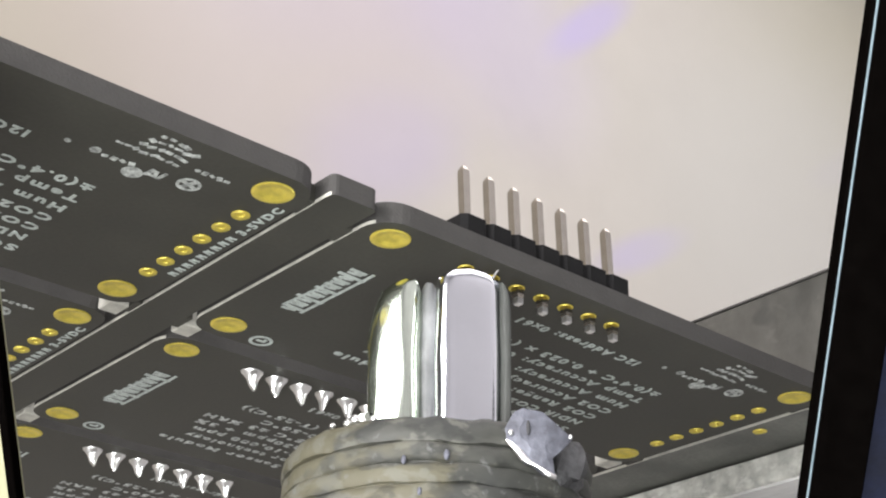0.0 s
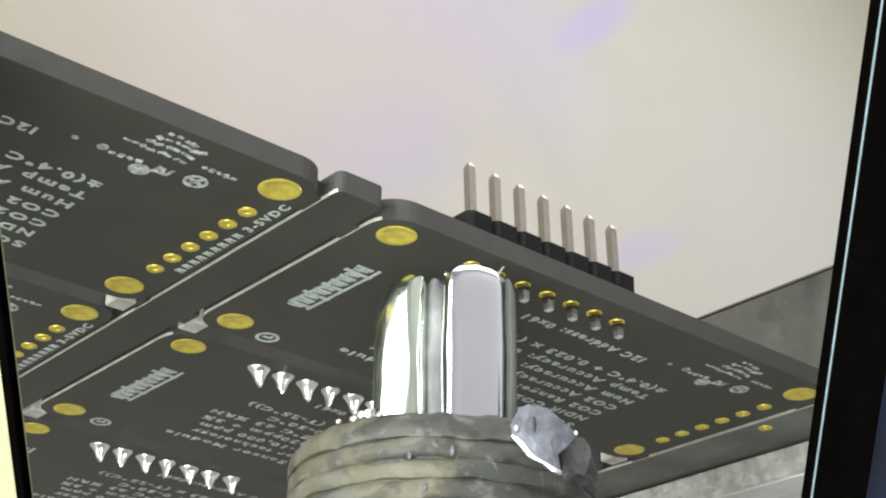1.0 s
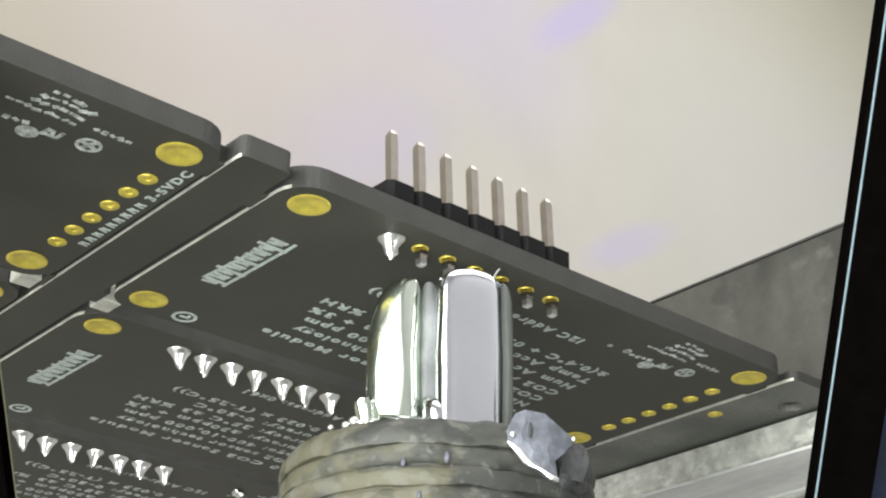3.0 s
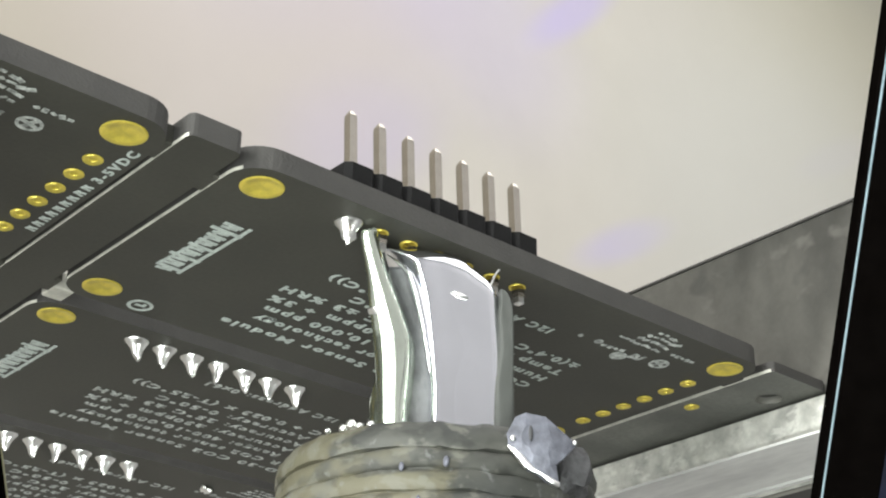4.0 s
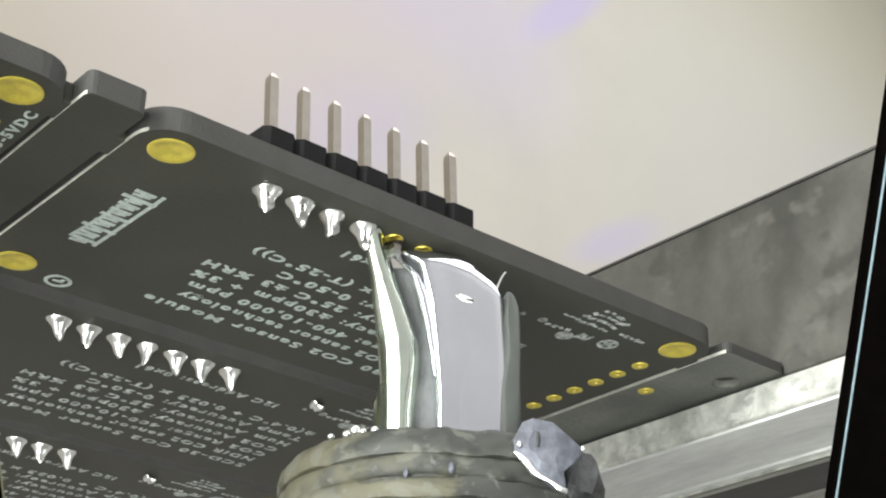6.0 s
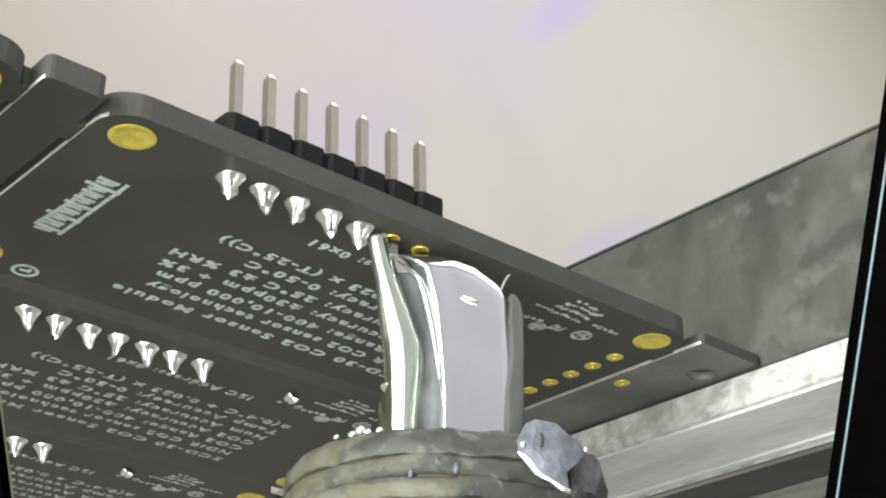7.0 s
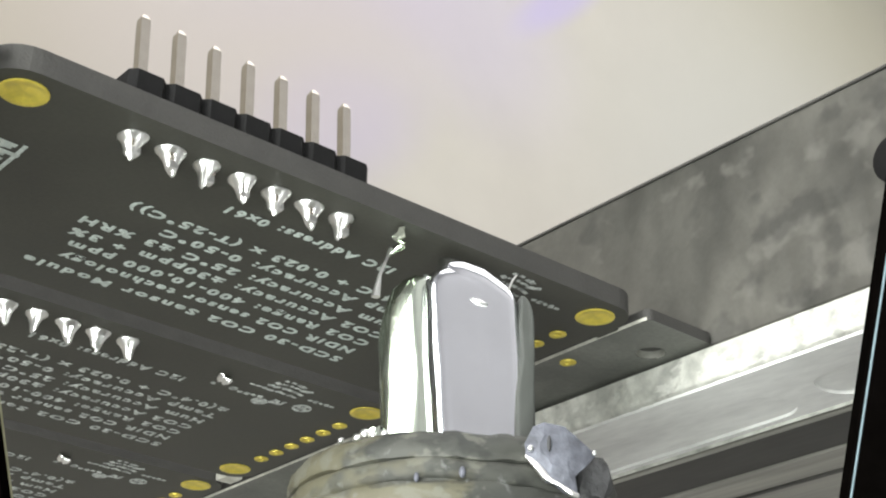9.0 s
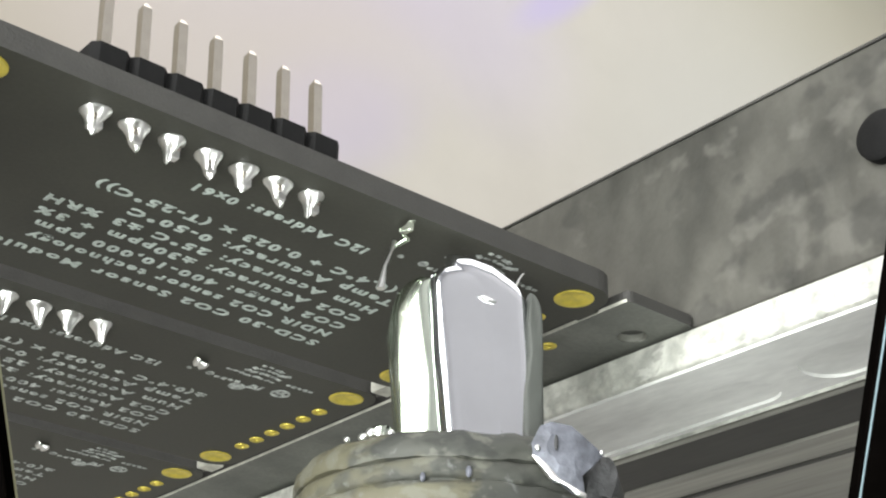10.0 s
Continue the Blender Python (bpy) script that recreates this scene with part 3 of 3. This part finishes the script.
def column(prof, v0, deep, power, turn, top, crown, inset, z_low=-19.0, cut=9.0, seed=0.0, ripple=0.02, forward=0.0, hold=0.85, n=72):
    """A flattened upright body. prof: (height, left, right) across the view; v0, deep: middle and half depth along the view; top(s): height over the place s;
    forward: how far the top leans towards the eye; hold: how much of the rounding lies behind; crown, inset: how far down the rounding of the top begins, and how far it draws in at the sides."""
    zs, ls, rs = zip(*prof)
    tall = zs[-1] - z_low
    rows = []
    for k in [0.06 * i for i in range(10)] + [0.58 + 0.021 * i for i in range(19)] + [0.972, 0.982, 0.99, 0.996, 1.0]:
        z = z_low + tall * k
        left, right = float(np.interp(z, zs, ls)), float(np.interp(z, zs, rs))
        q = max(0.0, 1 - (1 - k) * tall / crown)
        round_off = math.sqrt(max(0.0, 1 - q * q))
        half = max(0.05, (right - left) / 2 - inset * (1 - round_off))
        thick = max(0.05, deep * round_off)
        row = []
        for i in range(n):
            a = 2 * math.pi * i / n
            cs, sn = math.cos(a), math.sin(a)
            u = math.copysign(abs(cs) ** (2 / power), cs)
            v = math.copysign(abs(sn) ** (2 / power), sn)
            e = max(1.0, (u - 0.6 * v) / cut)      # flat cut over the front corner
            w = (1 + ripple * noise.noise(Vector((1.4 * cs + seed, 1.4 * sn, 3.2 * k)))) / e
            u, v = u * half * w, v * thick * w
            c, t = math.cos(turn), math.sin(turn)
            s = (left + right) / 2 + u * c - v * t
            p = RT * s + FW * (v0 - forward * k ** 4 - hold * (deep - thick) + u * t + v * c)
            row.append((p.x, p.y, z_low + (min(top(s), -0.12) - z_low) * k))
        rows.append(row)
    return loft(bmesh.new(), rows, False, True)


def curve_of(pairs):
    xs, ys = zip(*pairs)
    return lambda s: float(np.interp(s, xs, ys))


def strand_along(path, flat=1.0, n=12):
    """A drop-thin rounded strand along (across, along the view, height, radius)."""
    rows = []
    for s, v, z, r in path:
        rows.append([tuple(RT * (s + r * math.cos(2 * math.pi * i / n)) + FW * (v + flat * r * math.sin(2 * math.pi * i / n)) + Vector((0, 0, z))) for i in range(n)])
    return loft(bmesh.new(), rows)


wave = new("solder_wave")
wave.location = at(AX, AY, 0)
tagged(wave, "standing column of shiny molten solder over the nozzle", "molten solder")
part("main_lobe", column(((-19, -0.35, 4.6), (-8, -0.5, 4.7), (-2.2, -0.5, 4.6)), -0.2, 2.9, 6.0, 0.1, curve_of(((-0.55, -4.1), (-0.3, -3.3), (0.2, -2.7), (0.9, -2.25), (1.8, -2.05), (2.8, -2.2), (3.6, -2.6), (4.2, -3.2), (4.6, -4.0), (4.8, -5.0))), 1.2, 0.45, cut=1.2, seed=1.0), MOLTEN, wave, "", True)
part("dim_film", column(((-19, 3.7, 4.6), (-9, 3.95, 4.66), (-6, 3.75, 4.64), (-3.6, 3.9, 4.55)), -1.1, 1.75, 4.0, 0.25, lambda s: -3.1, 1.8, 0.35, seed=11.0, ripple=0.12), DIM_FILM, wave, "dull oxide film with the flank's dim reflection painted in", True)
side = new("solder_fold")
tagged(side, "narrow bright fold of molten solder beside the main column", "molten solder")
part("side_lobe", column(((-19, -4.45, -0.75), (-9, -4.55, -0.8), (-4, -4.65, -0.9), (-1.6, -4.5, -1.0)), 0.3, 2.4, 4.2, -0.27, curve_of(((-4.75, -5.2), (-4.45, -4.2), (-3.9, -3.3), (-3.2, -2.75), (-2.4, -2.5), (-1.6, -2.75), (-1.1, -3.3), (-0.7, -4.2))), 1.6, 0.5, seed=5.0, ripple=0.05), LAMP_TINT, side, "bright fold with painted lamp tint", True)
part("web", column(((-19, -1.6, 0.2), (-2.4, -1.5, 0.1)), 0.7, 2.0, 2.4, 0.0, curve_of(((-2, -2.2), (0.2, -2.6))), 2.0, 0.6, seed=6.5, ripple=0.08), WEB_DARK, side, "dull mottled web between fold and column", True)

peak = new("solder_peak")
tagged(peak, "shiny strand of molten solder drawn up towards the passing pins", "molten solder")
part("strand", column(((-19, -3.6, -1.7), (-12, -3.7, -1.75), (-9, -4.0, -1.5), (-7, -4.2, -1.6), (-5, -4.45, -2.3), (-2.8, -4.65, -3.2), (-1.0, -5.05, -3.75), (0.1, -5.3, -4.0)), -2.0, 1.2, 3.2, -0.28,
                      lambda s: 0.0, 0.4, 0.2, seed=8.0, ripple=0.06, forward=1.7), LAMP_TINT, peak, "", True)
part("drawn_sheet", column(((-19, -0.6, 2.4), (-11.4, -0.6, 2.4), (-8, -0.9, 2.3), (-5, -1.3, 2.2), (-2.6, -2.0, 2.0), (-1.7, -3.3, 2.0), (-1.1, -4.9, 1.8)), -0.62, 2.45, 9.0, 0.1, curve_of(((-4.6, -0.12), (-1, -0.15), (0.6, -0.4), (2.4, -1.1))), 1.5, 0.2, seed=3.0, ripple=0.008, hold=0.25), MOLTEN, peak, "thin smooth sheet drawn from strand to column", True)
# reflection streak along the fold, shaped as a thin raised ridge
part("streak_ridge", strand_along(((-3.5, -2.3, -0.9, 0.1), (-2.6, -2.75, -1.75, 0.2), (-1.85, -2.85, -2.6, 0.3), (-1.35, -2.85, -4.2, 0.36), (-0.95, -2.85, -6.0, 0.3), (-0.6, -2.8, -8.2, 0.2), (-0.45, -2.75, -9.6, 0.06))), MOLTEN, peak, "pale reflection streak built as a ridge", True)
part("web", column(((-19, -3.0, 0.3), (-8, -3.4, 0.0), (-1.4, -4.5, -1.2)), 0.2, 2.0, 2.6, 0.0, lambda s: -1.4, 0.8, 0.3, seed=2.5, ripple=0.08), WEB_DARK, peak, "web below the strand, dark reflection painted in", True)
sheet = new("solder_sheet")
tagged(sheet, "broad smooth sheet of molten solder leaning towards the strand", "molten solder")
part("face_lobe", column(((-19, -0.4, 4.9), (-11.4, -0.4, 4.9), (-7, -0.8, 4.85), (-3.3, -1.5, 4.75), (-1.3, -1.7, 4.65)), 0.0, 2.95, 6.0, 0.08,
                         curve_of(((-2.2, -0.15), (-0.7, -0.12), (0.6, -0.4), (1.7, -0.9), (3.3, -2.2), (4.1, -3.3), (4.6, -4.6))), 1.5, 0.45, cut=1.2, seed=3.0, hold=0.25), MOLTEN, sheet, "", True)
part("dim_film", column(((-19, 3.0, 4.75), (-11, 3.15, 4.75), (-8.5, 3.55, 4.72), (-6.5, 3.45, 4.7), (-4.5, 3.75, 4.62)), -1.0, 1.95, 4.0, 0.24, lambda s: -3.5, 1.8, 0.4, seed=12.0, ripple=0.12), DIM_FILM, sheet, "dull oxide film with the flank's dim reflection painted in", True)
# added bump stands in for a small bright reflection on the sheet
part("glint_bump", strand_along(((1.0, -3.0, -3.95, 0.05), (1.15, -3.05, -4.0, 0.36), (1.6, -3.02, -4.3, 0.42), (1.85, -2.98, -4.45, 0.06)), 0.55, 12), SOLDER, sheet, "small bright reflection built as a bump", True)


def lump(name, x, y, z, sx, sy, sz, seed, material, label, rough=0.55):
    bm = bmesh.new()
    bmesh.ops.create_icosphere(bm, subdivisions=3, radius=1)
    for v in bm.verts:
        q = v.co * 1.3 + Vector((seed, 0, 0))
        c = noise.cell(v.co * 2.3 + Vector((seed * 3.7, 1, 2)))
        v.co *= 1 + rough * noise.noise(q) + 0.16 * noise.noise(q * 2.7) + 0.05 * c
        v.co = Vector((v.co.x * sx, v.co.y * sy, v.co.z * sz))
    ob = part(name, bm, material, None, "", True)
    ob.matrix_world = Matrix.Translation(at(x, y, z)) @ pose(0, 0, 0, 0, 0, -40.8)
    return tagged(ob, label, "solder dross")


flake = new("dross_flake")
tagged(flake, "crumpled silvery dross foil stuck to the nozzle rim", "solder dross")
bm = bmesh.new()
rim = [(-1.3, 1.7), (-0.7, 1.95), (0.5, 1.75), (1.3, 1.15), (2.5, 0.35), (1.8, -0.5), (1.1, -1.15), (1.25, -2.35), (0.6, -2.2), (-0.15, -1.6), (-0.5, -1.55), (-1.0, -0.8), (-1.75, -0.15), (-1.8, 0.7)]
inner = [(0.55 * u, 0.55 * v + 0.15) for u, v in rim]
rings = []
for depth in (0.0, 0.5):
    for loop, lift in ((rim, 0.0), (inner, -0.12)):
        rings.append([(u, lift * (1 - depth) + depth + 0.1 * u * u + 0.1 * noise.noise(Vector((1.7 * u, 1.7 * v, 3.3 + lift))), v) for u, v in loop])
loft(bm, [rings[1], rings[0], rings[2], rings[3]])
bmesh.ops.triangulate(bm, faces=bm.faces)
part("foil", bm, DROSS, flake)
bm = bmesh.new()
loft(bm, [[(u + r * 0.7 * math.cos(a), -0.05 + 0.1 * u * u + r * math.sin(a), v + r * 0.7 * math.cos(a)) for a in [2 * math.pi * i / 8 for i in range(8)]]
          for u, v, r in ((-1.75, -0.1, 0.06), (-1.5, -0.35, 0.16), (-1.1, -0.8, 0.22), (-0.7, -1.35, 0.24), (-0.35, -1.6, 0.16), (0.2, -1.85, 0.1), (0.8, -2.25, 0.2), (1.15, -2.4, 0.22), (1.25, -2.5, 0.08))])
part("bright_edge", bm, SOLDER, flake, "bright lower edge", True)
# first row: a dark bump stands in for the shade of a slot
for u, v, h, tall, m, note in ((-0.45, 0.6, 0.17, 3.0, DARKDROSS, "dark slot built as a dark bump"), (-1.5, 0.3, 0.24, 0.8, SOLDER, "bright bead"), (2.3, 0.35, 0.16, 1.0, SOLDER, "bright bead")):
    bm = bmesh.new()
    bmesh.ops.create_icosphere(bm, subdivisions=2, radius=h)
    bmesh.ops.scale(bm, vec=(0.75, 0.6, tall), verts=bm.verts)
    bmesh.ops.translate(bm, vec=(u, -0.18 + 0.1 * u * u, v), verts=bm.verts)
    part("slot_bump" if m is DARKDROSS else "bead", bm, m, flake, note, True)
p = Vector((AX, AY, 0)) + RT * 6.1 - FW * 9.4
flake.matrix_world = Matrix.Translation(at(p.x, p.y, -16.85)) @ pose(0, 0, 0, 0, 0, -40.8 + 8)
p = Vector((AX, AY, 0)) + RT * 8.2 - FW * 6.0
lump("dross_lump", p.x, p.y, -17.5, 1.15, 1.2, 1.9, 9.0, DARKDROSS, "dark burnt dross lump on the nozzle rim")
# flux droplets along the rim, in the solder material
for i, (s, d, h) in enumerate(((-5.6, 8.0, 0.28), (-5.1, 8.5, 0.34), (-4.6, 8.6, 0.22), (-6.6, 7.2, 0.2), (-3.9, 8.9, 0.25), (-5.35, 8.15, 0.2))):
    p = Vector((AX, AY, 0)) + RT * s - FW * d * 0.91
    bm = bmesh.new()
    bmesh.ops.create_icosphere(bm, subdivisions=2, radius=h)
    ob = part("tiny_bead", bm, SOLDER, None, "", True)
    ob.location = at(p.x, p.y, -15.3 + 0.1 * (i % 2))
    tagged(ob, "tiny shiny flux droplet on the nozzle rim", "solder bead", "beads on the rim")
# raised dots stand in for specular glints on the nozzle side
for i, (s, z, h) in enumerate(((-1.9, -18.6, 0.2), (0.7, -18.3, 0.24), (-0.9, -20.6, 0.18))):
    p = Vector((AX, AY, 0)) + RT * s - FW * math.sqrt(10.36 ** 2 - s * s)
    bm = bmesh.new()
    bmesh.ops.create_icosphere(bm, subdivisions=2, radius=h)
    bmesh.ops.scale(bm, vec=(0.8, 0.8, 1.5), verts=bm.verts)
    ob = part("tiny_bead", bm, DROSS, None, "", True)
    ob.location = at(p.x, p.y, z)
    tagged(ob, "tiny raised dot standing in for a glint on the nozzle side", "solder bead", "beads on the nozzle side")
p = Vector((AX, AY, 0)) + RT * 3.7 - FW * 2.4
bm = bmesh.new()
loft(bm, [[(0.7 * x + 0.08 * math.cos(a), 0.7 * y + 0.08 * math.sin(a), z) for a in [math.pi * i / 4 for i in range(8)]] for x, y, z in ((-0.3, 0.2, -1.4), (0.1, -0.1, -0.5), (0.3, -0.25, -0.2), (0.4, -0.35, -0.08))])
ob = part("solder_whisker", bm, SOLDER, None, "", True)
ob.location = at(p.x, p.y, -2.0)
tagged(ob, "short pale whisker standing on the solder column", "solder whisker")

# ---- monitor frame before the view ----
mon = thing("monitor_frame", -16.624, -17.046, -10.375, "black plastic monitor bezel with thin pale blue edge", "monitor")
UPV = Vector((-12.97, -15.32, 15.69)).normalized()
RTV = Vector((0.7573, -0.6529, 0.0146))
RTV = (RTV - UPV * RTV.dot(UPV)).normalized()
NV = RTV.cross(UPV)
mon.matrix_world = Matrix(((RTV.x, UPV.x, NV.x, mon.location.x), (RTV.y, UPV.y, NV.y, mon.location.y), (RTV.z, UPV.z, NV.z, mon.location.z), (0, 0, 0, 1)))
part("right_bar", box(bmesh.new(), 22.02, 25.6, -24, 20, -1.5, 0.0, 0.12, 2), BEZEL, mon)
# the glossy edge's bluish reflection is painted as a pale strip
part("bevel_strip", box(bmesh.new(), 22.2, 22.32, -23.8, 19.9, -0.05, 0.08, 0.03), BEVEL, mon, "thin bevel with its pale blue reflection painted on")
part("left_bar", box(bmesh.new(), -26.02, -25.48, -24, 20, -1.5, 0.0, 0.1, 2), BEZEL, mon)
ob = part("wall_cream", box(bmesh.new(), -31, -26.1, -24, 10, -3.6, -2.4), CREAM)
ob.matrix_world = mon.matrix_world.copy()
tagged(ob, "plain cream painted wall beside the monitor", "wall", kind="structure")
ob = part("wall_navy", box(bmesh.new(), 25.75, 31, -24, 24, -3.6, -2.5), NAVY)
ob.matrix_world = mon.matrix_world.copy()
tagged(ob, "dark navy cloth partition beside the monitor", "wall", kind="structure")


# ---- movement ----
def motions():
    for ob, x, y, z in ((panel, 0, 0, 0), (header, 0, 0, THICK), (carrier, 48, 0, 0)):
        walk(ob, [(t, Matrix.Translation(at(x + a, y + b, z + c))) for t, a, b, c in SLIDE])
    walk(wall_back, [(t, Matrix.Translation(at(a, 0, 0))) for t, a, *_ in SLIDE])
    steps = [i / 5 for i in range(51)]
    for i, (ob, px) in enumerate(zip(fresh, PIN_X)):
        enter, leave, hx, hy, deep = (-3.4, -4.5, -4.0, 2.0, 8) if i == 0 else (-7.4, -8.2, -5.9, 0.7, 13.5)
        rows = []
        for t in steps:
            a, b, c = slide_at(t)
            x = px + a
            k = min(1.0, max(0.0, (enter - x) / (enter - leave)))
            rows.append((t, Matrix.Translation(at(hx + (x - hx) * k, hy + (0.1 + b - hy) * k, -0.06 + c - deep * (1 - k)))))
        walk(ob, rows)
    walk(splash, [(t, Matrix.Translation(at(x, -0.7, z)) @ pose(0, 0, 0, 0, 0, turn)) for t, x, z, turn in (
        (0, -2.4, -17, 60), (8.25, -2.4, -17, 60), (8.34, -5.0, -9, 60), (8.46, -7.8, -0.1, 60), (8.9, -7.8, 0, 75), (9.3, -7.8, -0.1, 50), (9.6, -7.8, 0.1, 65), (10.0, -7.8, 0.35, 80))])
    bob = [(0, -13.5), (2.9, -13.5), (3.1, -9.0), (3.3, -1.2), (3.6, -0.1), (3.8, -0.2), (4.1, -0.1), (4.5, -0.25), (5.0, -0.05), (5.5, -0.2), (6.0, -0.05), (6.8, -0.1), (7.2, -0.25),
           (7.5, -0.1), (8.0, -0.1), (8.3, -0.2), (8.37, -6.0), (8.47, -13.5), (9.2, -13.5), (10.0, -13.5)]
    def leaning(across, back, up, lean):
        return Matrix.Translation(at(AX, AY, up) + (RT * across + FW * back) * MM) @ Matrix.Rotation(radians(-lean), 4, FW)

    walk(wave, [(t, leaning(*m)) for t, *m in (
        (0, 0, 0, 0, 0), (1.0, 0, 0, 0.05, 0), (2.0, 0.05, 0, -0.05, 0), (2.7, 0.05, 0, 0, 0), (3.1, 0, 0.2, -0.2, 0), (3.6, 0, 1.2, -2.4, 0), (8.3, 0, 1.2, -2.4, 0),
        (8.45, -1.6, 0, 0.3, 2), (8.8, -1.9, 0, 0.4, 3), (9.4, -2.2, 0, 0.35, 5), (10.0, -2.2, 0, 0.4, 5))])
    walk(side, [(t, leaning(*m)) for t, *m in (
        (0, 0, 0, 0, 0), (1.0, 0, 0, 0.05, 0), (2.0, 0, 0, -0.05, 0), (2.7, 0, 0, 0, 0), (3.1, 0, 0.2, 0, 0), (3.35, 0.2, 0.8, -3, 0), (3.6, 0.4, 1.2, -4, 0), (8.3, 0.4, 1.2, -4, 0),
        (8.37, 0.2, 0.4, -2, 0), (8.47, -0.1, 0, 0.4, 0), (9.0, -0.3, 0, 0.7, 2), (9.4, -0.5, 0, 0.6, 5), (10.0, -0.5, 0, 0.6, 5))])
    walk(sheet, [(t, Matrix.Translation(at(AX, AY, 0) + RT * (a * MM) + Vector((0, 0, z * MM)))) for t, a, z in (
        (0, 0.4, -13.5), (2.9, 0.4, -13.5), (3.1, 0.3, -6.0), (3.3, 0.1, -1.0), (3.6, 0, -0.1), (4.5, 0, -0.2), (5.5, 0, -0.15), (6.8, 0, -0.1), (7.5, 0.05, -0.1),
        (8.3, 0.1, -0.2), (8.47, 0.2, -0.25), (9.2, 0.2, -0.15), (10.0, 0.3, -0.1))])
    walk(peak, [(t, Matrix.Translation(at(AX, AY, z))) for t, z in bob])


motions()
